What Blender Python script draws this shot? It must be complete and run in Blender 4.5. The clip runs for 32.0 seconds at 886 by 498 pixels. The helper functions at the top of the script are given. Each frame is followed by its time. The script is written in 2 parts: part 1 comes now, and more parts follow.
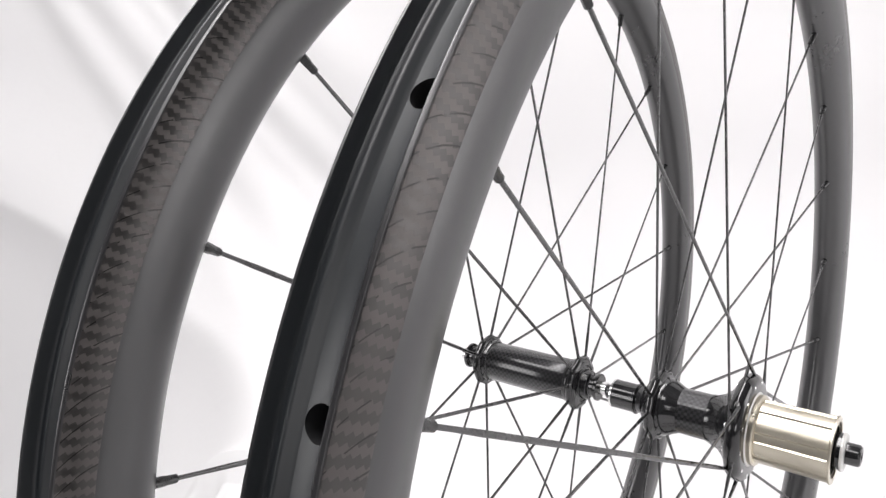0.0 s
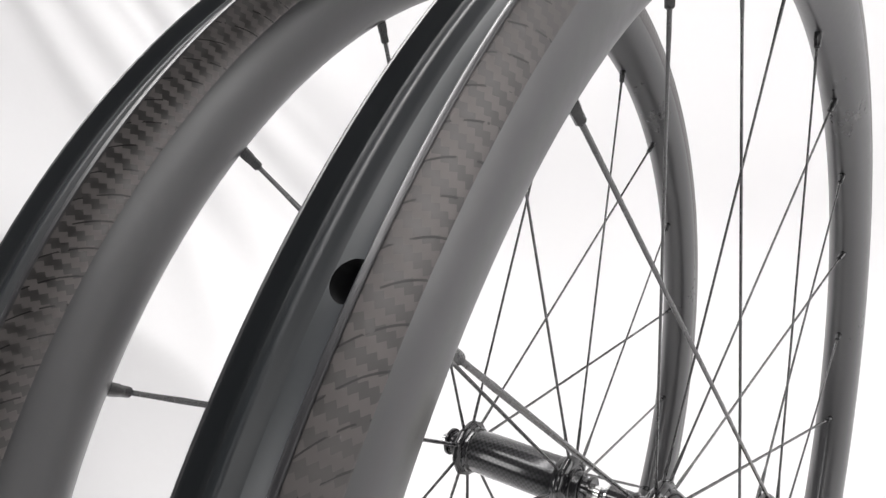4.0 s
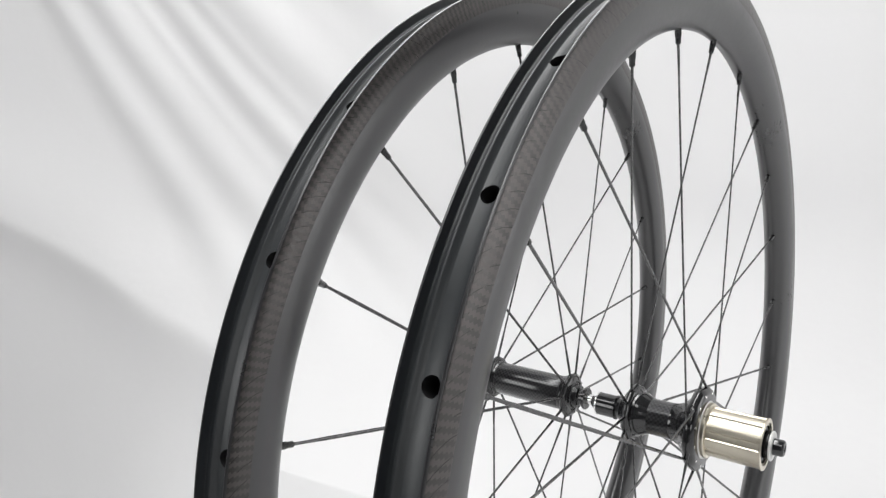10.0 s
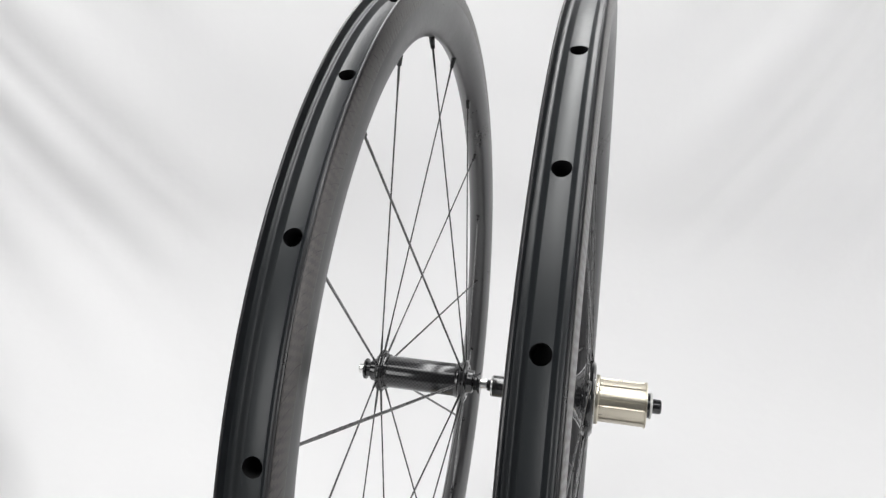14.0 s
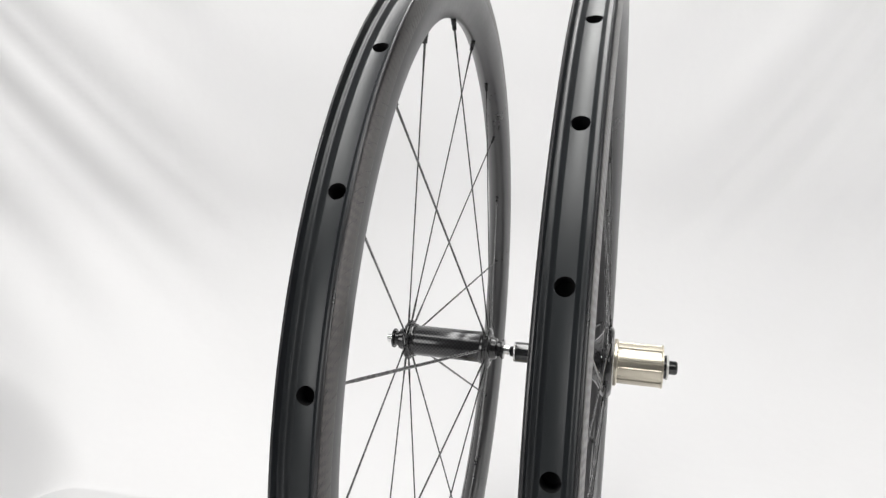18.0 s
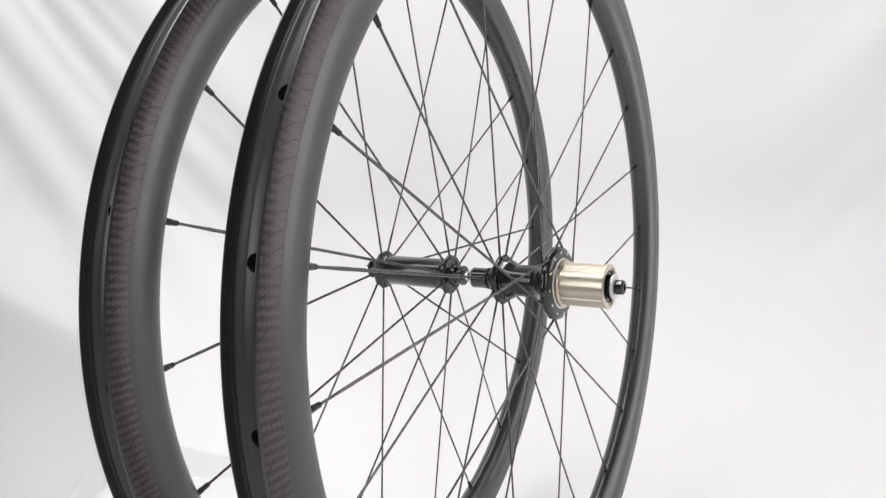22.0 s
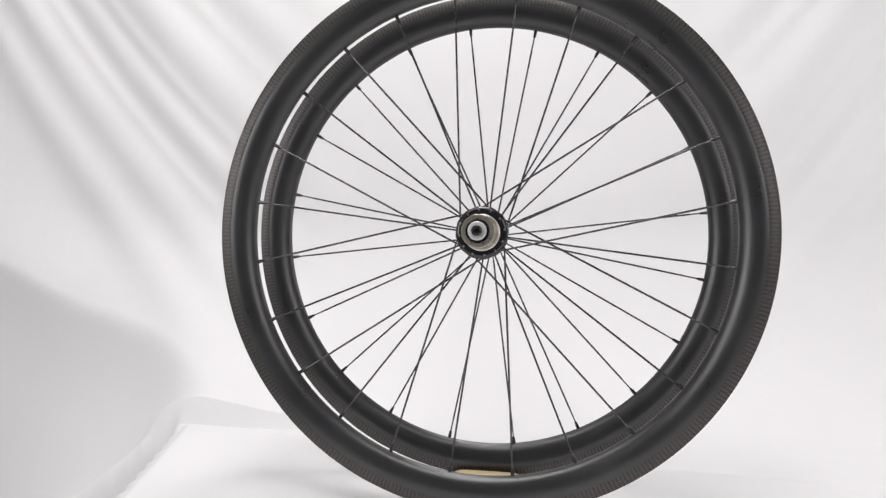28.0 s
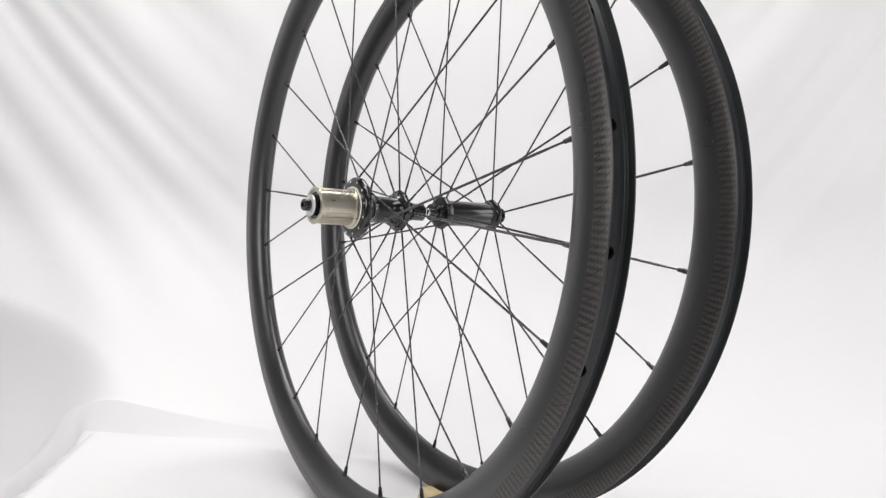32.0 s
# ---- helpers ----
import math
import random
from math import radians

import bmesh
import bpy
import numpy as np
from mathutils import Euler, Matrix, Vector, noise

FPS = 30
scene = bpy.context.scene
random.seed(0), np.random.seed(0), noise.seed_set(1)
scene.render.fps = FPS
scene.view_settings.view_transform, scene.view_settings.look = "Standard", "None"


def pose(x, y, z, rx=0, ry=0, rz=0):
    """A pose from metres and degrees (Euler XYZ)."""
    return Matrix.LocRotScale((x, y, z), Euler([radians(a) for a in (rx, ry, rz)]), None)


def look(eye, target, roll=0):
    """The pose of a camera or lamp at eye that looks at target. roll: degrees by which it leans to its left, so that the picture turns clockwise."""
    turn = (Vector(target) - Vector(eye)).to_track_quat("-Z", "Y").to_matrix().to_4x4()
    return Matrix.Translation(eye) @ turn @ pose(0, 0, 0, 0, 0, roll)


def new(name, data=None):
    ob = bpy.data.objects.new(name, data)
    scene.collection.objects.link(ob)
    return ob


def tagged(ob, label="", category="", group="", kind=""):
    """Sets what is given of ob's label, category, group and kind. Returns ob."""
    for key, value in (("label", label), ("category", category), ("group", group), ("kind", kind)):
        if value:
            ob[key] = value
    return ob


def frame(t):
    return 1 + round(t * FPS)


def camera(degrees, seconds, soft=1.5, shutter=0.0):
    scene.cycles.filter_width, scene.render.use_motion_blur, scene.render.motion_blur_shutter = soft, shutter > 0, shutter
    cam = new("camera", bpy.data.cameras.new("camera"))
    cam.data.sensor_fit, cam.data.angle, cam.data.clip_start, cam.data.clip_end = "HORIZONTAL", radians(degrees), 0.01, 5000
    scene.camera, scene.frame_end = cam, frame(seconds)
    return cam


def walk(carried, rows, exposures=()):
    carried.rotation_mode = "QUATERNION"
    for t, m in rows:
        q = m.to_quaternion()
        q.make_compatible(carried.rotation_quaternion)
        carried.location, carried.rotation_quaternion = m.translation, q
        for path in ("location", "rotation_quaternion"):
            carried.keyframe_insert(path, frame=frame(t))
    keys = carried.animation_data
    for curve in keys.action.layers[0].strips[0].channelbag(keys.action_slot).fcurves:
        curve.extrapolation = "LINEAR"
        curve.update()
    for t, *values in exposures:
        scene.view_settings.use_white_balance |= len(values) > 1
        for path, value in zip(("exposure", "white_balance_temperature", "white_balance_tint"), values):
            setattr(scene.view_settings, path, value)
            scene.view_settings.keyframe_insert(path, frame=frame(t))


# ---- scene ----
cam = camera(66.89, 32.0, soft=1.35)
# seconds, place, turn about x, y, z
PATH = (
    (0, 0.1952, -0.3678, 0.5067, 77.43, 2.34, 39.43),
    (0.5, 0.1972, -0.3726, 0.5111, 77.68, 2.26, 39.59),
    (1, 0.1964, -0.3658, 0.5110, 77.82, 2.15, 39.64),
    (1.5, 0.1901, -0.3581, 0.5095, 77.86, 1.92, 39.62),
    (2, 0.1831, -0.3502, 0.5103, 78.00, 1.71, 39.68),
    (2.5, 0.1777, -0.3377, 0.5127, 78.15, 1.55, 39.75),
    (3, 0.1750, -0.3323, 0.5169, 78.28, 1.44, 39.72),
    (3.5, 0.1737, -0.3246, 0.5251, 78.42, 1.22, 39.70),
    (4, 0.1729, -0.3198, 0.5370, 78.55, 1.11, 39.66),
    (4.5, 0.1726, -0.3125, 0.5503, 78.30, 1.30, 39.68),
    (6.5, 0.1834, -0.3121, 0.5637, 78.43, 1.47, 39.95),
    (7, 0.1833, -0.3208, 0.5650, 78.29, 1.43, 39.96),
    (7.5, 0.1888, -0.3412, 0.5620, 78.24, 1.41, 39.96),
    (8, 0.1980, -0.3778, 0.5659, 77.93, 1.33, 39.87),
    (8.5, 0.2089, -0.4021, 0.5566, 78.51, 1.48, 39.86),
    (9, 0.2168, -0.4146, 0.5495, 78.29, 1.55, 39.74),
    (9.5, 0.2364, -0.4451, 0.5377, 79.91, 1.32, 39.79),
    (10, 0.2415, -0.4685, 0.5323, 80.40, 1.02, 38.34),
    (10.5, 0.2210, -0.4893, 0.5301, 80.41, 0.43, 34.32),
    (11, 0.2004, -0.4954, 0.5246, 80.66, -0.21, 29.97),
    (11.5, 0.1715, -0.5036, 0.5280, 81.22, -0.94, 25.08),
    (12, 0.1427, -0.5186, 0.5291, 80.94, -1.58, 21.06),
    (12.5, 0.1269, -0.5205, 0.5292, 81.41, -1.98, 18.16),
    (13, 0.1095, -0.5251, 0.5318, 80.88, -2.12, 16.63),
    (13.5, 0.1100, -0.5284, 0.5198, 81.65, -2.42, 14.86),
    (14, 0.1095, -0.5315, 0.5140, 81.59, -2.40, 14.54),
    (14.5, 0.0828, -0.5092, 0.4871, 81.67, -2.61, 12.32),
    (16.5, 0.0439, -0.4365, 0.4455, 81.70, -2.64, 9.14),
    (17, 0.0602, -0.4725, 0.4674, 81.67, -2.78, 9.32),
    (17.5, 0.0848, -0.5253, 0.4821, 81.71, -2.19, 10.91),
    (18, 0.1108, -0.5644, 0.4947, 81.56, -1.37, 15.65),
    (18.5, 0.1636, -0.5768, 0.4916, 81.54, -0.66, 19.76),
    (19, 0.2125, -0.5714, 0.4878, 80.94, 0.09, 24.05),
    (19.5, 0.2445, -0.5600, 0.4542, 82.28, 0.63, 27.56),
    (20, 0.2618, -0.5495, 0.4371, 84.66, 0.91, 29.46),
    (20.5, 0.2819, -0.5388, 0.3966, 85.21, 1.28, 29.84),
    (21, 0.2962, -0.5242, 0.3650, 85.58, 0.62, 28.50),
    (21.5, 0.2870, -0.5320, 0.3690, 86.09, 0.79, 28.48),
    (22, 0.2802, -0.5312, 0.3883, 85.87, 0.15, 28.48),
    (22.5, 0.2787, -0.5493, 0.4068, 85.48, 0.10, 28.20),
    (23, 0.2776, -0.6209, 0.3674, 87.02, -0.03, 27.97),
    (23.5, 0.2894, -0.6898, 0.3198, 89.73, 0.16, 26.95),
    (24, 0.2850, -0.7430, 0.3076, 90.46, 0.13, 26.02),
    (24.5, 0.2933, -0.7971, 0.3036, 90.56, 0.00, 25.71),
    (25, 0.3025, -0.8261, 0.2949, 90.73, -0.09, 25.54),
    (25.5, 0.3023, -0.8297, 0.2918, 90.86, -0.15, 25.21),
    (27.5, 0.3006, -0.8157, 0.2897, 90.89, -0.61, 24.05),
    (28, 0.2917, -0.8172, 0.2902, 90.86, -0.69, 23.37),
    (28.5, 0.2857, -0.8155, 0.2925, 90.71, -0.84, 23.24),
    (29, 0.2751, -0.8172, 0.2888, 90.77, -1.08, 22.81),
    (29.5, 0.2691, -0.7957, 0.2745, 91.32, -1.09, 21.49),
    (30, 0.2848, -0.7321, 0.2800, 90.52, -1.10, 21.53),
    (31, 0.2720, -0.6889, 0.2819, 90.36, -1.27, 20.46),
    (32, 0.2582, -0.6872, 0.2769, 90.46, -1.32, 20.26),
)
EXPOSURES = ((0.0, 0.22, 6500, 12), (4.5, 0.25, 6500, 10), (6.5, 0.23, 6450, 9), (8.0, 0.06, 6420, 8), (12.0, -0.07, 6420, 8), (14.0, -0.08, 6420, 8), (16.5, 0.06, 6500, 8), (18.5, -0.04, 6500, 8), (20.0, 0.02, 6500, 8), (21.0, -0.02, 6500, 10), (23.0, -0.03, 6500, 11), (25.0, -0.1, 6500, 12), (29.0, -0.07, 6500, 11), (31.0, 0.01, 6500, 10), (32.0, -0.01, 6500, 10))
walk(cam, [(t, pose(x, y, z, a, b, c)) for t, x, y, z, a, b, c in PATH], EXPOSURES)

# ---- light: soft lamps added out of view in an assumed closed room ----
world = bpy.data.worlds.new("world")
scene.world = world
world.use_nodes = True
world.node_tree.nodes["Background"].inputs[0].default_value = (0.95, 0.97, 1.0, 1)
world.node_tree.nodes["Background"].inputs[1].default_value = 0.05


def soft_lamp(name, eye, target, width, depth, watts, colour):
    lamp = bpy.data.lights.new(name, "AREA")
    lamp.shape, lamp.size, lamp.size_y, lamp.energy, lamp.color = "RECTANGLE", width, depth, watts, colour
    ob = new(name, lamp)
    ob.matrix_world = look(eye, target)
    return ob


# two overhead strips, unseen and added to light the fabric and the hubs
soft_lamp("added_overhead_lamp", (-0.1, -0.95, 1.85), (0.0, 0.05, 0.3), 2.1, 0.40, 13, (1.0, 0.985, 0.976))
soft_lamp("added_overhead_lamp", (-0.1, 0.2, 1.9), (0.0, 0.2, 0.3), 2.1, 0.40, 29, (1.0, 0.985, 0.976))
# unseen fill on the right, added to brighten rim sidewalls and brake tracks
soft_lamp("added_side_fill", (1.75, 0.95, 0.70), (0.0, -0.1, 0.4), 1.0, 1.3, 11, (1.0, 0.985, 0.98))
# pair of unseen fills either side of the camera, added for rim highlights
soft_lamp("added_left_fill", (-1.3, -2.3, 0.80), (0.0, 0.2, 0.25), 1.1, 1.0, 15, (1.0, 0.988, 0.980))
soft_lamp("added_right_fill", (2.0, -1.8, 0.95), (0.0, 0.1, 0.25), 1.0, 1.0, 8.5, (1.0, 0.988, 0.980))


# ---- materials ----
class Nodes:
    """Short hand for building a node material."""

    def __init__(self, name):
        self.mat = bpy.data.materials.new(name)
        self.mat.use_nodes = True
        self.tree = self.mat.node_tree
        self.bsdf = self.tree.nodes["Principled BSDF"]

    def add(self, kind, **values):
        n = self.tree.nodes.new(kind)
        for k, v in values.items():
            n.inputs[k].default_value = v
        return n

    def link(self, a, b):
        self.tree.links.new(a, b)

    def math(self, op, a, b=None):
        n = self.tree.nodes.new("ShaderNodeMath")
        n.operation = op
        for i, v in enumerate((a, b)):
            if v is None:
                continue
            if isinstance(v, (int, float)):
                n.inputs[i].default_value = v
            else:
                self.link(v, n.inputs[i])
        return n.outputs[0]

    def mix(self, fac, a, b):
        n = self.tree.nodes.new("ShaderNodeMix")
        n.data_type = "RGBA"
        for s, v in ((n.inputs[0], fac), (n.inputs[6], a), (n.inputs[7], b)):
            if isinstance(v, (tuple, float, int)):
                s.default_value = v if not isinstance(v, tuple) else (*v, 1)
            else:
                self.link(v, s)
        return n.outputs[2]

    def noise(self, scale, detail=3.0, stretch=None, rough=0.5):
        co = self.tree.nodes.new("ShaderNodeTexCoord").outputs["Object"]
        if stretch:
            m = self.add("ShaderNodeMapping")
            m.inputs["Scale"].default_value = stretch
            self.link(co, m.inputs[0])
            co = m.outputs[0]
        n = self.add("ShaderNodeTexNoise", Scale=scale, Detail=detail, Roughness=rough)
        self.link(co, n.inputs["Vector"])
        return n.outputs["Fac"]

    def ramp(self, v, lo, hi, a, b):
        n = self.tree.nodes.new("ShaderNodeMapRange")
        for i, x in enumerate((lo, hi, a, b)):
            n.inputs[i + 1].default_value = x
        self.link(v, n.inputs[0])
        return n.outputs[0]

    def bump(self, height, strength, distance):
        n = self.add("ShaderNodeBump", Strength=strength, Distance=distance)
        self.link(height, n.inputs["Height"])
        self.link(n.outputs[0], self.bsdf.inputs["Normal"])

    def base(self, **values):
        for k, v in values.items():
            self.bsdf.inputs[k.replace("_", " ")].default_value = v
        return self


def carbon(name, dark, light, rough, ior=1.5):
    """Smooth unidirectional carbon under a satin lacquer."""
    m = Nodes(name).base(Metallic=0.0, IOR=ior)
    big, fine = m.noise(14, 3), m.noise(260, 2, (1, 1, 1))
    m.link(m.mix(m.ramp(big, 0.3, 0.7, 0, 1), dark, light), m.bsdf.inputs["Base Color"])
    m.link(m.ramp(m.math("ADD", m.math("MULTIPLY", big, 0.7), m.math("MULTIPLY", fine, 0.3)), 0.3, 0.7, rough - 0.05, rough + 0.06), m.bsdf.inputs["Roughness"])
    m.bump(fine, 0.12, 0.0002)
    return m.mat


def weave(name, cell, a, b, rough, tick=0.0, coat=0.0, across=0.0, turns=4.0, bias=0.0, metal=0.85, coat_rough=0.04, twist=0.7):
    """Two-by-two twill from the mesh's own arc lengths; tick: spacing of the transverse seams; bias: degrees by which the cloth is laid askew."""
    m = Nodes(name).base(IOR=1.5, Coat_Weight=coat, Coat_Roughness=coat_rough, Metallic=metal, Anisotropic=twist, Coat_IOR=1.75 if coat_rough < 0.1 else 1.5)
    tangent = m.tree.nodes.new("ShaderNodeTangent")
    tangent.direction_type, tangent.uv_map = "UV_MAP", "UVMap"
    m.link(tangent.outputs[0], m.bsdf.inputs["Tangent"])
    uv = m.tree.nodes.new("ShaderNodeUVMap")
    sep = m.tree.nodes.new("ShaderNodeSeparateXYZ")
    wob = m.noise(90, 2)
    m.link(uv.outputs[0], sep.inputs[0])
    u = m.math("ADD", sep.outputs[0], m.math("MULTIPLY", wob, cell * 0.35))
    v = sep.outputs[1]
    c, s = math.cos(radians(bias)), math.sin(radians(bias))
    warp = m.math("ADD", m.math("MULTIPLY", u, c), m.math("MULTIPLY", v, s))
    weft = m.math("SUBTRACT", m.math("MULTIPLY", v, c), m.math("MULTIPLY", u, s))
    i, j = m.math("FLOOR", m.math("DIVIDE", warp, cell)), m.math("FLOOR", m.math("DIVIDE", weft, across or cell))
    k = m.math("MODULO", m.math("ADD", m.math("SUBTRACT", i, j), 8000.0), turns)
    over = m.math("LESS_THAN", k, turns / 2 - 0.5)
    var = m.ramp(m.noise(45, 3), 0.35, 0.65, 0.0, 1.0)
    col = m.mix(over, a, b)
    col = m.mix(m.math("MULTIPLY", var, 0.5), col, tuple(0.5 * (x + y) for x, y in zip(a, b)))
    height = over
    if tick:
        curve = m.math("SUBTRACT", m.math("MULTIPLY", v, 1.1), m.math("MULTIPLY", m.math("MULTIPLY", v, v), 30.0))
        w = m.math("MODULO", m.math("ADD", m.math("ADD", u, curve), 50.0), tick)
        near = m.math("LESS_THAN", m.math("ABSOLUTE", m.math("SUBTRACT", w, tick * 0.5)), 0.00026)
        line = m.math("MULTIPLY", near, m.math("GREATER_THAN", m.noise(160, 2), 0.47))
        col = m.mix(m.math("MULTIPLY", line, 0.8), col, (0.012, 0.012, 0.012))
        height = m.math("SUBTRACT", over, m.math("MULTIPLY", line, 3.0))
    m.link(col, m.bsdf.inputs["Base Color"])
    m.link(m.ramp(over, 0, 1, rough - 0.06, rough + 0.06), m.bsdf.inputs["Roughness"])
    m.link(m.ramp(over, 0, 1, 0.0, 0.25), m.bsdf.inputs["Anisotropic Rotation"])
    m.bump(height, 0.3, 0.0001)
    return m.mat


def plain(name, colour, rough, metal=0.0, vary=0.25, scale=60, stretch=None, bump=0.1, ior=1.5):
    m = Nodes(name).base(Metallic=metal, IOR=ior)
    n = m.noise(scale, 4, stretch)
    m.link(m.mix(n, tuple(c * (1 - vary) for c in colour), tuple(min(1.0, c * (1 + vary)) for c in colour)), m.bsdf.inputs["Base Color"])
    m.link(m.ramp(m.noise(scale * 4, 3, stretch), 0.3, 0.7, max(0.02, rough - 0.05), rough + 0.07), m.bsdf.inputs["Roughness"])
    m.bump(n, bump, 0.0003)
    return m.mat


def cloth(name, colour):
    """White backdrop fabric: fine weave, faint creases and soiling."""
    m = Nodes(name).base(Roughness=0.9, IOR=1.35, Sheen_Weight=0.15)
    big, mid, fine = m.noise(1.3, 3), m.noise(7, 4), m.noise(900, 1)
    m.link(m.mix(m.ramp(big, 0.3, 0.7, 0, 1), tuple(c * 0.96 for c in colour), colour), m.bsdf.inputs["Base Color"])
    h = m.math("ADD", m.math("MULTIPLY", mid, 1.0), m.math("MULTIPLY", fine, 0.02))
    m.bump(h, 0.25, 0.012)
    return m.mat


RIM = carbon("matte_carbon", (0.0142, 0.0138, 0.0152), (0.0212, 0.0206, 0.0228), 0.31, 1.75)
# bluish reflection of the surroundings is put into the bed's base colour
BED = carbon("satin_carbon", (0.0135, 0.0160, 0.0182), (0.0195, 0.0225, 0.0252), 0.41, 1.58)
TRACK = weave("woven_brake_surface", 0.0014, (0.056, 0.0528, 0.0520), (0.104, 0.0950, 0.0912), 0.37, tick=0.0085, across=0.0021, bias=33.0, coat=0.2, coat_rough=0.35, twist=0.40, metal=0.75)
SHELL = weave("woven_hub_carbon", 0.0017, (0.012, 0.012, 0.013), (0.032, 0.032, 0.034), 0.34, coat=1.0, turns=2.0, coat_rough=0.14, twist=0.3)
BLACK = plain("black_anodised", (0.010, 0.010, 0.011), 0.12, ior=1.7)
SPOKE = plain("black_spoke_steel", (0.010, 0.010, 0.011), 0.24, metal=0.0, ior=1.85)
NIPPLE = plain("black_nipple", (0.014, 0.014, 0.015), 0.22)
CHROME = plain("polished_alloy", (0.78, 0.78, 0.77), 0.20, metal=1.0, vary=0.05, bump=0.01)
FREEHUB = plain("champagne_alloy", (0.67, 0.62, 0.515), 0.30, metal=1.0, vary=0.03, scale=30, stretch=(0.3, 1, 1), bump=0.002)
SATIN = plain("satin_silver", (0.74, 0.74, 0.72), 0.34, metal=0.35, vary=0.04, bump=0.01)
INSIDE = plain("raw_inside", (0.006, 0.006, 0.007), 0.7)
CLOTH = cloth("backdrop_fabric", (0.80, 0.795, 0.80))
# pale colour for the added side walls, which the rims reflect
WHITE = plain("reflector_wall_white", (0.74, 0.74, 0.75), 0.7, vary=0.04, scale=4)
WOOD = plain("pale_wood", (0.62, 0.50, 0.28), 0.5, vary=0.12, scale=25, stretch=(1, 6, 6))
PAINT = plain("wall_paint", (0.26, 0.26, 0.265), 0.8, vary=0.05, scale=4)


# ---- mesh helpers ----
def finish(me, material, angle=35):
    if material is not None:
        me.materials.append(material)
    me.polygons.foreach_set("use_smooth", [True] * len(me.polygons))
    me.set_sharp_from_angle(angle=radians(angle))
    me.update()
    return me


def part(name, me, parent, label="", m=None):
    ob = new(name, me)
    ob.parent = parent
    if m is not None:
        ob.matrix_basis = m
    if label:
        ob["label"] = label
    return ob


def lathe(name, profile, material, seg=64, closed=False, lobes=0, amp=0.0, phase=0.0, angle=35, uv=False):
    """Turns (x, r) rows about the x axis. lobes: bumps round the largest radius."""
    top = max(r for _, r in profile)
    n, k = len(profile), seg
    verts, faces = [], []
    for i in range(k):
        a = 2 * math.pi * i / k
        for x, r in profile:
            rr = r * (1 + amp * (r / top) ** 6 * math.cos(lobes * (a - phase))) if lobes else r
            verts.append((x, rr * math.cos(a), rr * math.sin(a)))
    last = n if closed else n - 1
    for i in range(k):
        i2 = (i + 1) % k
        for j in range(last):
            j2 = (j + 1) % n
            faces.append((i * n + j, i * n + j2, i2 * n + j2, i2 * n + j))
    me = bpy.data.meshes.new(name)
    me.from_pydata(verts, [], faces)
    if uv:
        run = [0.0]
        for (x0, r0), (x1, r1) in zip(profile, profile[1:]):
            run.append(run[-1] + math.hypot(x1 - x0, r1 - r0))
        layer = me.uv_layers.new(name="UVMap")
        for f, poly in enumerate(me.polygons):
            i, j = divmod(f, last)
            for loop, (di, dj) in zip(poly.loop_indices, ((0, 0), (0, 1), (1, 1), (1, 0))):
                layer.data[loop].uv = ((i + di) / k * 2 * math.pi * top, run[j + dj])
    bm = bmesh.new()
    bm.from_mesh(me)
    bmesh.ops.remove_doubles(bm, verts=bm.verts, dist=1e-7)
    bmesh.ops.recalc_face_normals(bm, faces=bm.faces)
    bm.to_mesh(me)
    bm.free()
    return finish(me, material, angle)


def capped(profile):
    """Closes a profile on the axis at both ends."""
    return [(profile[0][0], 0.0), *profile, (profile[-1][0], 0.0)]


def rounded_rows(rows, r=0.0006):
    """Breaks each inner corner of an (x, r) profile with a small bevel."""
    out = [rows[0]]
    for a, b, c in zip(rows, rows[1:], rows[2:]):
        va, vc = Vector(a) - Vector(b), Vector(c) - Vector(b)
        d = min(r, va.length * 0.4, vc.length * 0.4)
        out += [tuple(Vector(b) + va.normalized() * d), tuple(Vector(b) + vc.normalized() * d)]
    return out + [rows[-1]]


# ---- rims ----
R_OUT, R_IN, HALF = 0.3173, 0.2768, 0.0117
LIP = 0.0100


def rim_profile():
    """The cross-section, once round: outer wall, inner nose, other wall, tyre bed."""
    side = [(HALF - 0.0007, R_OUT - 0.0001), (HALF - 0.0002, R_OUT - 0.0005), (HALF, R_OUT - 0.0012), (HALF + 0.0007, R_OUT - 0.0055), (HALF + 0.0015, R_OUT - 0.0120), (HALF + 0.0017, R_OUT - 0.0135)]
    top = R_OUT - 0.0155
    for i in range(1, 21):
        a = i / 20 * math.pi / 2
        side.append(((HALF + 0.0018) * math.cos(a) ** 1.2 if i < 20 else 0.0, top - (top - R_IN) * math.sin(a)))
    bed = [(LIP + 0.0006, R_OUT), (LIP + 0.0002, R_OUT - 0.0002), (LIP, R_OUT - 0.0008), (LIP + 0.0001, R_OUT - 0.0038), (LIP - 0.0004, R_OUT - 0.0050), (LIP - 0.0010, R_OUT - 0.0053), (0.0081, R_OUT - 0.0053), (0.0075, R_OUT - 0.00525), (0.0070, R_OUT - 0.0054),
           (0.0065, R_OUT - 0.0058), (0.0058, R_OUT - 0.0072), (0.0045, R_OUT - 0.0083), (0.0024, R_OUT - 0.0087), (0.0, R_OUT - 0.0088)]
    right = side
    left = [(-x, r) for x, r in reversed(side[:-1])]
    bed_left = [(-x, r) for x, r in bed]
    return right + left + bed_left + [(x, r) for x, r in reversed(bed[:-1])]


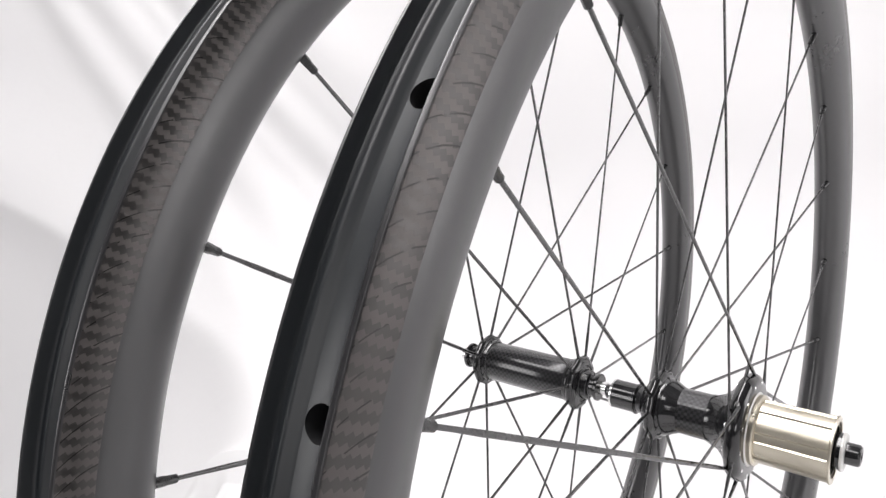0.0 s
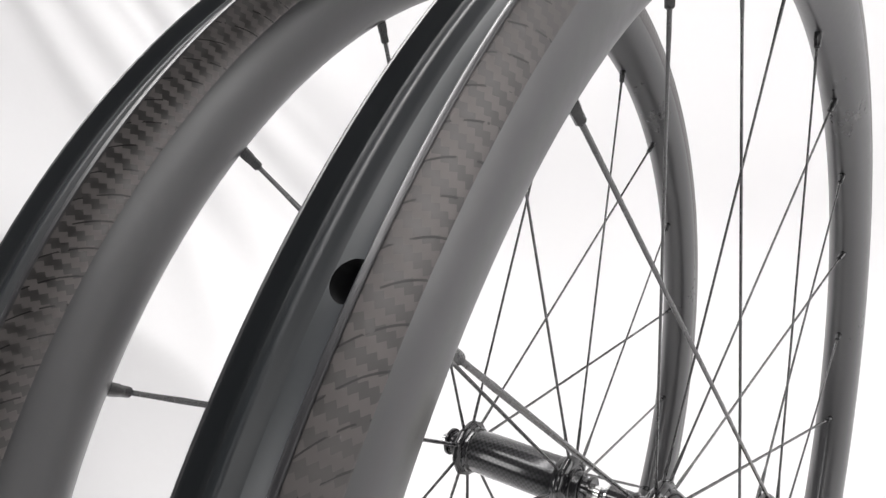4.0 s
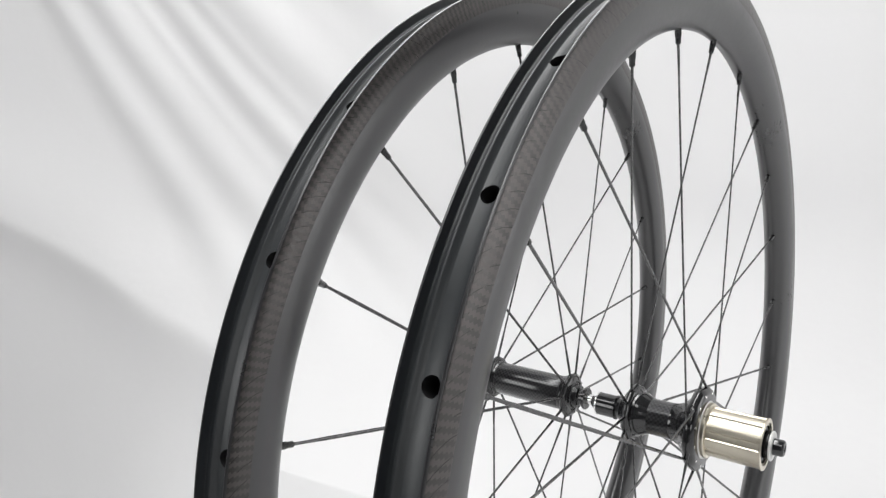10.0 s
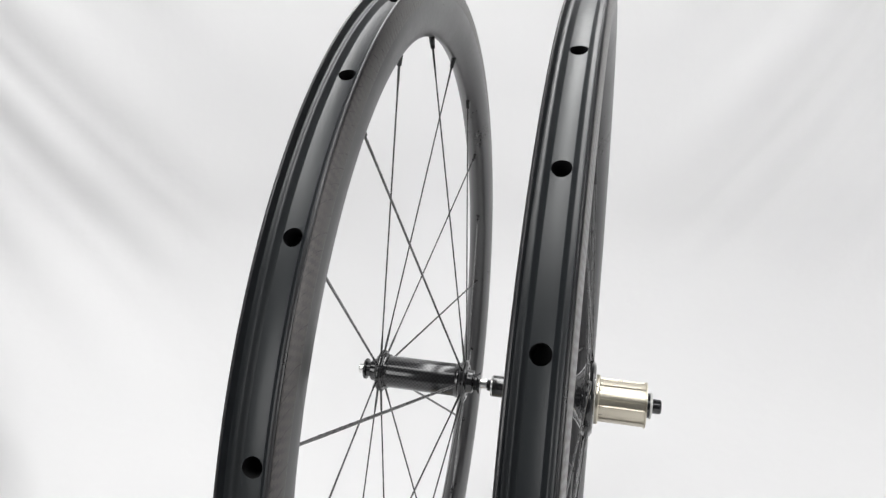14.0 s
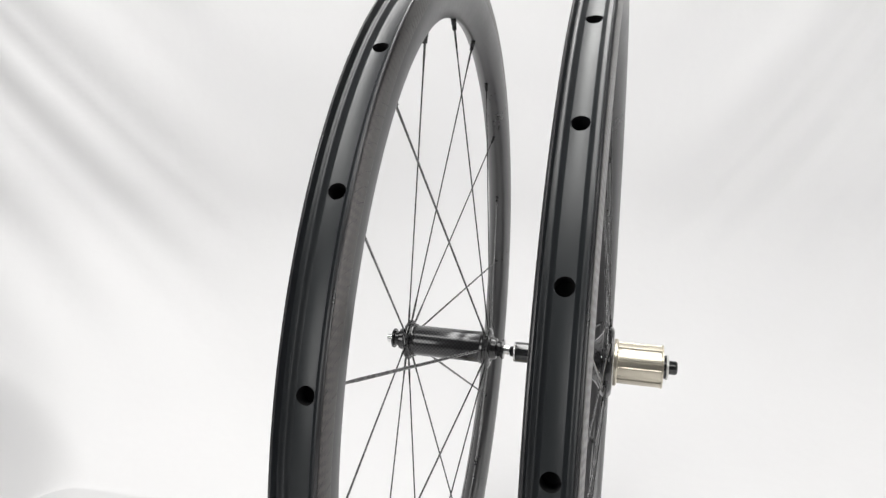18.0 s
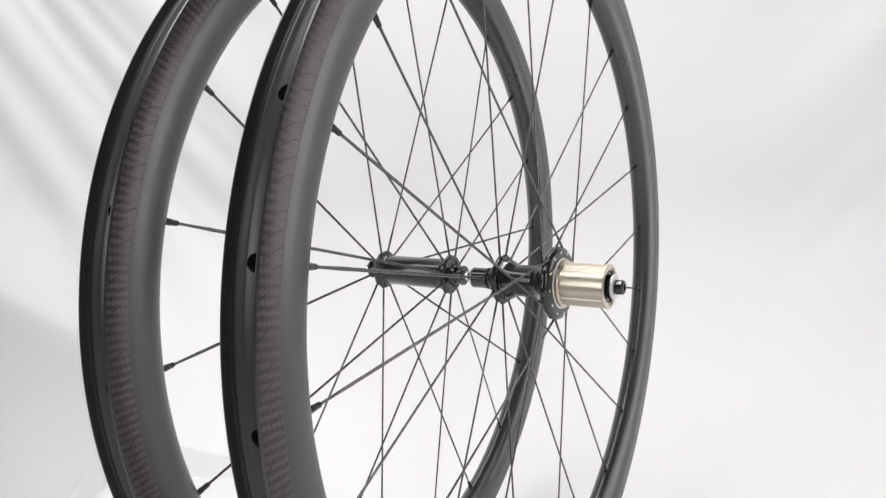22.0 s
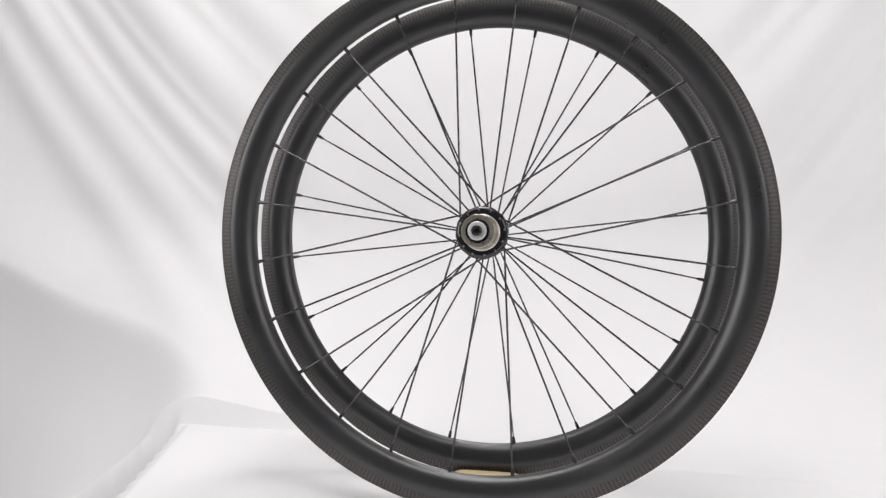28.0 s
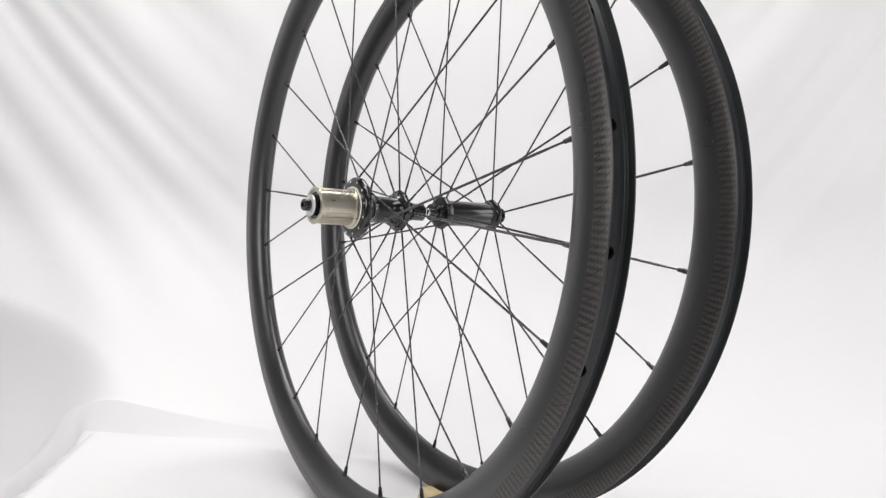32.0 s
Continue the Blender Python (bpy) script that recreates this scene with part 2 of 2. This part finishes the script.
def cylinder_between(bm, a, b, r, sides):
    a, b = Vector(a), Vector(b)
    q = (b - a).to_track_quat("Z", "Y")
    rings = [[bm.verts.new(p + q @ Vector((r * math.cos(2 * math.pi * i / sides), r * math.sin(2 * math.pi * i / sides), 0))) for i in range(sides)] for p in (a, b)]
    for i in range(sides):
        bm.faces.new((rings[0][i], rings[0][(i + 1) % sides], rings[1][(i + 1) % sides], rings[1][i]))
    bm.faces.new(rings[0][::-1]), bm.faces.new(rings[1])


def make_rim(wheel, count, phase):
    me = lathe("rim", rim_profile(), RIM, seg=288, closed=True, angle=28)
    me.materials.append(BED)
    me.materials.append(INSIDE)
    for p in me.polygons:
        c = p.center
        if math.hypot(c.y, c.z) > R_OUT - 0.0104 and abs(c.x) < LIP + 0.0001:
            p.material_index = 1
    rim = part("rim", me, wheel, "matte black carbon rim with a hollow tyre bed")
    bm = bmesh.new()
    for i in range(count):
        a = radians(phase + 360 / count * i)
        d = Vector((0, math.cos(a), math.sin(a)))
        cylinder_between(bm, d * (R_OUT - 0.019), d * (R_OUT - 0.001), 0.0045, 24)
    bmesh.ops.recalc_face_normals(bm, faces=bm.faces)
    cut = bpy.data.meshes.new("cutter")
    bm.to_mesh(cut)
    bm.free()
    for _ in range(3):
        cut.materials.append(INSIDE)
    cut.polygons.foreach_set("material_index", [2] * len(cut.polygons))
    cutter = new("cutter", cut)
    mod = rim.modifiers.new("holes", "BOOLEAN")
    mod.object, mod.operation, mod.solver = cutter, "DIFFERENCE", "EXACT"
    deps = bpy.context.evaluated_depsgraph_get()
    holed = bpy.data.meshes.new_from_object(rim.evaluated_get(deps))
    rim.modifiers.remove(mod)
    bpy.data.objects.remove(cutter)
    holed.name = "rim"
    rim.data = holed
    holed.set_sharp_from_angle(angle=radians(28))
    for s in (1, -1):
        rows = [(s * (HALF + dx), R_OUT - dr) for dx, dr in ((0.00010, 0.0009), (0.00028, 0.0014), (0.00092, 0.0055), (0.00172, 0.0119), (0.00160, 0.0127))]
        part("brake_track", lathe("brake_track", rows, TRACK, seg=288, uv=True), rim, "woven carbon braking surface")
    return rim


# ---- spokes ----
def make_spoke(hub, rim_end):
    """A bladed spoke with its nipple, from the flange to the rim: two meshes in the wheel's space."""
    a, b = Vector(hub), Vector(rim_end)
    along = (b - a).normalized()
    wide = along.cross(Vector((1, 0, 0))).normalized()
    flat = along.cross(wide).normalized()
    size = (b - a).length
    bm = bmesh.new()
    rings = []
    for s, w, h in ((-0.004, 0.001, 0.001), (0.014, 0.001, 0.001), (0.024, 0.00115, 0.0006), (size - 0.03, 0.00115, 0.0006), (size - 0.018, 0.0009, 0.0009), (size, 0.0009, 0.0009)):
        p = a + along * s
        rings.append([bm.verts.new(p + wide * (w * math.cos(math.pi * i / 4)) + flat * (h * math.sin(math.pi * i / 4))) for i in range(8)])
    for r0, r1 in zip(rings, rings[1:]):
        for i in range(8):
            bm.faces.new((r0[i], r0[(i + 1) % 8], r1[(i + 1) % 8], r1[i]))
    bm.faces.new(rings[0][::-1]), bm.faces.new(rings[-1])
    bmesh.ops.recalc_face_normals(bm, faces=bm.faces)
    spoke = bpy.data.meshes.new("spoke")
    bm.to_mesh(spoke)
    bm.free()
    finish(spoke, SPOKE, 60)
    bm = bmesh.new()
    rings = []
    for s, r, sides in ((0.0092, 0.0012, 12), (0.0087, 0.0017, 12), (0.0048, 0.0018, 12), (0.0044, 0.0020, 12), (0.0, 0.0021, 12), (-0.004, 0.0021, 12)):
        p = b - along * s
        ring = []
        for i in range(sides):
            t = 2 * math.pi * i / sides
            rr = r * (1.0 if s > 0.006 else (1.06 if i % 3 == 0 else 0.96))
            ring.append(bm.verts.new(p + wide * (rr * math.cos(t)) + flat * (rr * math.sin(t))))
        rings.append(ring)
    for r0, r1 in zip(rings, rings[1:]):
        for i in range(12):
            bm.faces.new((r0[i], r0[(i + 1) % 12], r1[(i + 1) % 12], r1[i]))
    bm.faces.new(rings[0][::-1]), bm.faces.new(rings[-1])
    bmesh.ops.recalc_face_normals(bm, faces=bm.faces)
    nipple = bpy.data.meshes.new("nipple")
    bm.to_mesh(nipple)
    bm.free()
    finish(nipple, NIPPLE, 30)
    return spoke, nipple


def lace(wheel, kinds):
    """kinds: (meshes, angles): each spoke turned to its place on the wheel."""
    for (spoke, nipple), angles in kinds:
        for a in angles:
            ob = part("spoke", spoke, wheel, "black bladed spoke", Matrix.Rotation(radians(a), 4, "X"))
            part("nipple", nipple, ob)


def at(x, r, degrees):
    return (x, r * math.cos(radians(degrees)), r * math.sin(radians(degrees)))


def flange(name, x, r, width, lobes, phase, amp, wheel, label):
    h = width / 2
    rows = [(x - h, 0.0120), (x - h, r - 0.0052)]
    rows += [(x - h * math.cos(a), r - 0.0052 + 0.0052 * math.sin(a)) for a in (math.pi * i / 12 for i in range(1, 12))]
    rows += [(x + h, r - 0.0052), (x + h, 0.0120)]
    ob = part(name, lathe(name, rows, BLACK, seg=120, lobes=lobes, amp=amp, phase=radians(phase)), wheel, label)
    return ob


def spoke_heads(parent, x, r, count, phase, wide, metal=None):
    """Round seats in which the spokes end, one for each."""
    me = None
    for i in range(count):
        if me is None:
            bm = bmesh.new()
            cylinder_between(bm, (-wide, 0, 0), (wide, 0, 0), 0.0014, 12)
            me = bpy.data.meshes.new("spoke_seat")
            bm.to_mesh(me)
            bm.free()
            finish(me, metal or NIPPLE)
        part("spoke_seat", me, parent, "", Matrix.Translation(at(x, r, phase + 360 / count * i)))


# ---- the two wheels ----
PHASE_F, PHASE_R = 6.34, 7.5
F_X, R_X = -0.0520, 0.0748


def make_front():
    wheel = tagged(new("front_wheel"), "matte black carbon front bicycle wheel with twenty radial spokes", "bicycle wheel", "wheel pair")
    make_rim(wheel, 20, PHASE_F)
    lo, hi = -0.0510, 0.0507
    fl, fr = -0.0354, 0.0360
    tube = [(fl + 0.003, 0.0128), (fl + 0.005, 0.0136), (fr - 0.005, 0.0136), (fr - 0.003, 0.0128)]
    part("hub_shell", lathe("hub_shell", tube, SHELL, seg=72, uv=True), wheel, "glossy woven carbon hub shell")
    for x, ph, s in ((fl, PHASE_F, -1), (fr, PHASE_F + 18, 1)):
        f = flange("hub_flange", x, 0.0178, 0.0070, 10, ph, 0.020, wheel, "glossy black hub flange")
        spoke_heads(f, x, 0.0140, 10, ph, 0.0034)
        part("collar", lathe("collar", rounded_rows([(x - s * 0.0028, 0.0128), (x - s * 0.0028, 0.0149), (x - s * 0.0062, 0.0145), (x - s * 0.0066, 0.0136)]), BLACK), f)
    for end, s in ((lo, -1), (hi, 1)):
        rows = rounded_rows(capped([(end, 0.0088), (end - s * 0.0022, 0.0088), (end - s * 0.0022, 0.0066), (end - s * 0.0062, 0.0066), (end - s * 0.0066, 0.0092), (end - s * 0.0112, 0.0098), (end - s * 0.0118, 0.0130), (end - s * 0.0135, 0.0135)]), 0.0004)
        cap = part("end_cap", lathe("end_cap", rows, BLACK), wheel, "glossy black end cap")
        part("axle_tip", lathe("axle_tip", rounded_rows([(end - s * 0.001, 0.0043), (end + s * 0.0050, 0.0043), (end + s * 0.0050, 0.0026), (end - s * 0.002, 0.0026)], 0.0003), CHROME, seg=32), cap, "polished hollow axle end")
    kinds = []
    for x, first in ((fr, 168), (fl, 150)):
        kinds.append((make_spoke(at(x, 0.0165, 0), at(0.0, R_IN + 0.0005, 0)), [first + PHASE_F - 6 + 36 * i for i in range(10)]))
    lace(wheel, kinds)
    return wheel


def make_rear():
    wheel = tagged(new("rear_wheel"), "matte black carbon rear bicycle wheel with silver freehub", "bicycle wheel", "wheel pair")
    make_rim(wheel, 24, PHASE_R)
    lo, hi = -0.0641, 0.0655
    fl, fr = -0.0348, 0.0144
    dome = [(fl + 0.002, 0.0178), (fl + 0.0055, 0.0174), (fl + 0.0082, 0.0163), (fl + 0.0104, 0.0150), (fl + 0.0125, 0.0141), (fl + 0.0140, 0.0134)]
    part("hub_dome", lathe("hub_dome", dome, BLACK, seg=72), wheel, "glossy black rounded hub shoulder")
    shell = [(fl + 0.012, 0.0136), (fl + 0.016, 0.0134), (fr - 0.019, 0.0134)]
    part("hub_shell", lathe("hub_shell", shell, SHELL, seg=72, uv=True), wheel, "glossy woven carbon hub shell")
    flare = [(fr - 0.019, 0.0137), (fr - 0.0165, 0.0139), (fr - 0.012, 0.0160), (fr - 0.008, 0.0200), (fr - 0.005, 0.0245), (fr - 0.003, 0.0262)]
    part("hub_flare", lathe("hub_flare", flare, BLACK, seg=72), wheel, "glossy black flared hub end")
    f = flange("hub_flange", fl, 0.0212, 0.0076, 12, 82.5, 0.018, wheel, "glossy black hub flange")
    spoke_heads(f, fl, 0.0170, 12, 82.5, 0.0039)
    f = flange("drive_flange", fr, 0.0302, 0.0094, 12, 37.5, 0.010, wheel, "glossy black scalloped drive side flange")
    spoke_heads(f, fr, 0.0255, 12, 37.5, 0.0047, CHROME)
    part("flange_ring", lathe("flange_ring", rounded_rows([(fr + 0.004, 0.0120), (fr + 0.0054, 0.0204), (fr + 0.0040, 0.0213)]), SATIN, seg=72), f, "bright machined ring")
    rows = rounded_rows(capped([(lo, 0.0088), (lo + 0.0145, 0.0088), (lo + 0.0145, 0.0094), (lo + 0.0158, 0.0094), (lo + 0.0158, 0.0080), (lo + 0.0200, 0.0086), (lo + 0.0235, 0.0150), (lo + 0.0260, 0.0165)]), 0.0004)
    cap = part("end_cap", lathe("end_cap", rows, BLACK), wheel, "glossy black end cap")
    part("cap_ring", lathe("cap_ring", rounded_rows([(lo - 0.0008, 0.0060), (lo - 0.0008, 0.0090), (lo + 0.0006, 0.0091), (lo + 0.0006, 0.0086)], 0.0002), CHROME, seg=48), cap)
    part("axle_tip", lathe("axle_tip", rounded_rows([(lo + 0.001, 0.0046), (lo - 0.0046, 0.0046), (lo - 0.0046, 0.0026), (lo + 0.002, 0.0026)], 0.0003), BLACK, seg=32), cap)
    # freehub: a splined alloy body
    x0, x1 = fr + 0.0052, 0.0582
    seg = 144
    rows = [(x0, 0.0195), (x0 + 0.0022, 0.0197), (x0 + 0.0030, 0.0190), (x0 + 0.0032, 0.0174), (x1 - 0.0008, 0.0174), (x1, 0.0166), (x1, 0.0130)]
    me = lathe("freehub_body", rows, FREEHUB, seg=seg, angle=25)
    for v in me.vertices:
        r, a = math.hypot(v.co.y, v.co.z), math.degrees(math.atan2(v.co.z, v.co.y)) % 360
        if 0.0160 < r < 0.0180 and x0 + 0.0031 < v.co.x < x1 + 0.0001:
            k = (a % 40) / 40
            if k < 0.42 and not (a < 26):
                v.co.y *= 1 - 0.0009 / r
                v.co.z *= 1 - 0.0009 / r
    me.set_sharp_from_angle(angle=radians(12))
    hub = part("freehub_body", me, wheel, "champagne coloured splined alloy freehub")
    part("end_lip", lathe("end_lip", rounded_rows([(x1 - 0.0006, 0.0148), (x1 - 0.0006, 0.0180), (x1 + 0.0008, 0.0180), (x1 + 0.0008, 0.0148)], 0.0003), FREEHUB, seg=72), hub, "thin bright end lip")
    part("seal_ring", lathe("seal_ring", rounded_rows([(x1 - 0.001, 0.0150), (x1 - 0.0004, 0.0148), (x1 - 0.0012, 0.0108), (x1 - 0.0016, 0.0080)], 0.0003), BLACK, seg=72), hub, "black rubber seal")
    part("spacer", lathe("spacer", rounded_rows([(x1 - 0.0018, 0.0096), (x1 + 0.0036, 0.0096), (x1 + 0.0038, 0.0060)], 0.0003), BLACK, seg=48), hub, "black spacer behind the washer")
    part("washer", lathe("washer", rounded_rows([(x1 + 0.0034, 0.0070), (x1 + 0.0034, 0.0102), (x1 + 0.0047, 0.0102), (x1 + 0.0053, 0.0095), (x1 + 0.0054, 0.0056), (x1 + 0.0044, 0.0050)], 0.0002), SATIN, seg=64), hub, "bright satin axle washer")
    part("axle_nut", lathe("axle_nut", rounded_rows(capped([(x1 + 0.004, 0.0057), (hi + 0.0038, 0.0057), (hi + 0.0050, 0.0047), (hi + 0.0050, 0.0026), (hi + 0.001, 0.0024)]), 0.0003), BLACK, seg=36), hub, "black hollow axle end")
    kinds = []
    rim_end = at(0.0, R_IN + 0.0005, 0)
    kinds.append((make_spoke(at(fl, 0.0195, 0), rim_end), [82.5 + 30 * i for i in range(12)]))
    kinds.append((make_spoke(at(fr - 0.0016, 0.0270, 60), rim_end), [97.5 + 60 * i for i in range(6)]))
    kinds.append((make_spoke(at(fr + 0.0016, 0.0270, -60), rim_end), [127.5 + 60 * i for i in range(6)]))
    lace(wheel, kinds)
    return wheel


front, rear = make_front(), make_rear()

# a pale wooden foot with a groove, in which the front rim stands
def make_foot():
    bm = bmesh.new()
    h, rx, ry = 0.0115, 0.034, 0.049
    nx, ny = 44, 40
    grid = {}
    for i in range(nx + 1):
        for j in range(ny + 1):
            u, v = -1 + 2 * i / nx, -1 + 2 * j / ny
            k = (abs(u) ** 4 + abs(v) ** 4) ** 0.25 if (u or v) else 0
            m = max(abs(u), abs(v))
            s = m / k if k else 1
            x, y = u * rx * s, v * ry * s
            z = h * (1 - m ** 7) ** 0.5 if m < 1 else 0.0
            if abs(x) < 0.0145:
                z = min(z, 0.0018)
            grid[i, j] = bm.verts.new((x, y, max(z, 0.0)))
    for i in range(nx):
        for j in range(ny):
            bm.faces.new((grid[i, j], grid[i + 1, j], grid[i + 1, j + 1], grid[i, j + 1]))
    edge = [grid[i, 0] for i in range(nx)] + [grid[nx, j] for j in range(ny)] + [grid[i, ny] for i in range(nx, 0, -1)] + [grid[0, j] for j in range(ny, 0, -1)]
    bm.faces.new(edge[::-1])
    bmesh.ops.recalc_face_normals(bm, faces=bm.faces)
    me = bpy.data.meshes.new("wheel_foot")
    bm.to_mesh(me)
    bm.free()
    return tagged(new("wheel_foot", finish(me, WOOD, 40)), "pale yellow wooden foot under the front wheel rim", "wheel stand")


foot = make_foot()

TABLE_TOP = 0.003

# ---- setting: draped table, hung backdrop, added unseen room ----
CORNER = Vector((-0.585, 0.065))
LEFT_WAY, BACK_WAY = Vector((0.55, -0.835)).normalized(), Vector((0.985, 0.135)).normalized()


FACING, WALL_AT, SWEEP = radians(115), 0.72, 0.40


def smooth(x):
    x = min(1.0, max(0.0, x))
    return x * x * (3 - 2 * x)


FOLDS = ((-0.34, 0.08, 0.018), (-0.17, 0.09, 0.029), (-0.06, 0.03, 0.006), (0.05, 0.055, 0.015), (0.14, 0.03, 0.007), (0.26, 0.11, 0.032), (0.4, 0.035, 0.007), (0.54, 0.08, 0.021), (0.68, 0.05, 0.013))


def make_backdrop():
    """One sheet of fabric: over the table, up through a round sweep and on as the hung backdrop."""
    n, r = Vector((math.cos(FACING), math.sin(FACING), 0)), Vector((math.sin(FACING), -math.cos(FACING), 0))
    up = Vector((0, 0, 1))
    stations = [(SWEEP + 2.0 * (1 - i / 200), 0.0, 0.0) for i in range(200)]
    stations += [(SWEEP * (1 - math.sin(a)), SWEEP * (1 - math.cos(a)), a / (math.pi / 2)) for a in (math.pi / 2 * i / 60 for i in range(60))]
    stations += [(0.0, SWEEP + 1.55 * i / 170, 1.0) for i in range(171)]
    nu = 800
    verts, faces = [], []
    for gap, z, k in stations:
        out = -n * math.sin(k * math.pi / 2) + up * math.cos(k * math.pi / 2)
        for i in range(nu + 1):
            u = -2.4 + 4.8 * i / nu
            q = n * (WALL_AT - gap) + r * u
            away = u - 0.1
            psi = z - 0.45 * (math.sqrt(away * away + 0.04) - 0.2) - 0.5 * away * away + 0.05 * noise.noise(Vector((u * 1.6, z * 1.6, 2)))
            d = 0.0
            low = z + 0.45 * (u + 0.45) - 0.02 * noise.noise(Vector((u * 4, 0, 5)))
            if k > 0:
                for m, (at_psi, wide, high) in enumerate(FOLDS):
                    strength = 0.95 + 0.7 * noise.noise(Vector((u * 1.3, z * 1.3, 7 + m)))
                    d += high * strength * math.exp(-(((psi - at_psi) / wide) ** 2))
                d *= (0.95 if away < 0 else 1.05) * smooth((abs(away) - 0.25) / 0.6) * smooth(k * 1.6)
                d += 0.060 * math.exp(-((low / (0.20 if low > 0 else 0.05)) ** 2)) * smooth((-0.10 - u) / 0.5)
                d += (0.03 * noise.noise(Vector((u * 1.1, z * 0.9, 9))) + 0.004 * noise.noise(Vector((u * 5, z * 5, 0)))) * smooth(k * 1.6)
            p = Vector((q.x, q.y)) - CORNER
            left = p.x * LEFT_WAY.y - p.y * LEFT_WAY.x + 0.010 * noise.noise(Vector((q.x * 3, q.y * 3, 0)))
            back = p.y * BACK_WAY.x - p.x * BACK_WAY.y + 0.02 * noise.noise(Vector((q.x * 2.2, q.y * 2.2, 4)))
            fall = smooth(left / 0.022) * smooth((p.dot(LEFT_WAY) + 0.03) / 0.12) * (1 - smooth(k * 1.1))
            hang = smooth(-low / 0.30) * smooth((-0.08 - u) / 0.40) * smooth(max(left, back) / 0.08)
            drop = 0.42 * max(fall, hang) + 0.014 * smooth((back + 0.02) / 0.08) * (1 - smooth(k * 1.2))
            drop -= 0.0025 * noise.noise(Vector((q.x * 5, q.y * 5, 1))) * smooth((math.hypot(q.x, q.y) - 0.3) / 0.3) * (1 - k)
            drop += 0.012 * math.exp(-(((left + 0.004) / 0.009) ** 2)) * smooth((p.dot(LEFT_WAY) + 0.01) / 0.04) * (1 - smooth(k * 3))
            v = q + up * (TABLE_TOP + z - drop) + out * d
            verts.append(v)
    for j in range(len(stations) - 1):
        for i in range(nu):
            a = j * (nu + 1) + i
            faces.append((a, a + 1, a + nu + 2, a + nu + 1))
    me = bpy.data.meshes.new("backdrop")
    me.from_pydata(verts, [], faces)
    return tagged(new("backdrop", finish(me, CLOTH, 180)), "white fabric backdrop hung in swooping folds over a table", "backdrop", kind="structure")


def slab(name, lo, hi, label, category, paint=PAINT):
    bm = bmesh.new()
    bmesh.ops.create_cube(bm, size=1.0)
    for v in bm.verts:
        v.co = Vector([(a + b) / 2 + c * (b - a) for a, b, c in zip(lo, hi, v.co)])
    me = bpy.data.meshes.new(name)
    bm.to_mesh(me)
    bm.free()
    me.materials.append(paint)
    return tagged(new(name, me), label, category, kind="structure")


def make_table():
    """A table whose slanting end follows the edge over which the fabric falls."""
    near = CORNER + LEFT_WAY * 1.45
    outline = [(CORNER.x + 0.05, CORNER.y - 0.03), (near.x + 0.05, near.y + 0.02), (1.2, near.y + 0.02), (1.2, 0.10)]
    bm = bmesh.new()
    rings = [[bm.verts.new((x, y, z)) for x, y in outline] for z in (-0.76, -0.03)]
    bm.faces.new(rings[0]), bm.faces.new(rings[1])
    for i in range(4):
        bm.faces.new((rings[0][i], rings[0][(i + 1) % 4], rings[1][(i + 1) % 4], rings[1][i]))
    bmesh.ops.recalc_face_normals(bm, faces=bm.faces)
    bmesh.ops.bevel(bm, geom=bm.edges[:], offset=0.006, segments=2, affect="EDGES")
    me = bpy.data.meshes.new("table")
    bm.to_mesh(me)
    bm.free()
    me.materials.append(PAINT)
    return tagged(new("table", me), "plain grey table under the draped fabric", "table", kind="structure")


make_backdrop()
make_table()
# room out of view, added; its grey sets how dark the reflections are
slab("floor", (-3.2, -3.2, -0.85), (3.2, 3.2, -0.76), "plain light grey floor of the added unseen room", "floor")
slab("ceiling", (-3.2, -3.2, 2.2), (3.2, 3.2, 2.3), "plain light grey ceiling of the added unseen room", "ceiling")
slab("wall_north", (-3.2, 3.2, -0.76), (3.2, 3.3, 2.2), "plain light grey wall of the added unseen room", "wall")
slab("wall_south", (-3.2, -3.3, -0.76), (3.2, -3.2, 2.2), "plain light grey wall of the added unseen room", "wall")
# unseen side walls, made white so that the rims reflect brighter sides
slab("reflector_wall_east", (3.2, -3.2, -0.76), (3.3, 3.2, 2.2), "unseen white wall added to brighten reflections in the rims", "wall", WHITE)
slab("reflector_wall_west", (-3.3, -3.2, -0.76), (-3.2, 3.2, 2.2), "unseen white wall added to brighten reflections in the rims", "wall", WHITE)


# ---- what moves: the pair turns on the spot from 21.6 s on ----
AXLE, TURN, START = 0.3205, 11.913, 21.6
PIVOT = Matrix.Translation((-0.0023, -0.0072, 0.0))
SHIFT = Matrix.Translation((0.0119, 0.0025, AXLE))


def motions():
    front_at = SHIFT @ Matrix.Translation((F_X + 0.0016, -0.0017, 0.0017)) @ Matrix.Rotation(0.0431, 4, "Z") @ Matrix.Rotation(0.0159, 4, "Y") @ Matrix.Rotation(0.0043, 4, "X")
    rear_at = SHIFT @ Matrix.Translation((R_X, 0, 0))
    foot_at = SHIFT @ Matrix.Translation((F_X + 0.0016, -0.0026, TABLE_TOP - AXLE))
    times = [0.0, 20.6, 21.2, 21.6] + [22.1 + 0.9 * i for i in range(11)] + [32.0]
    for thing, place in ((front, front_at), (rear, rear_at), (foot, foot_at)):
        walk(thing, [(t, PIVOT @ Matrix.Rotation(-radians(TURN * max(0.0, t - START)), 4, "Z") @ PIVOT.inverted() @ place) for t in times])


motions()
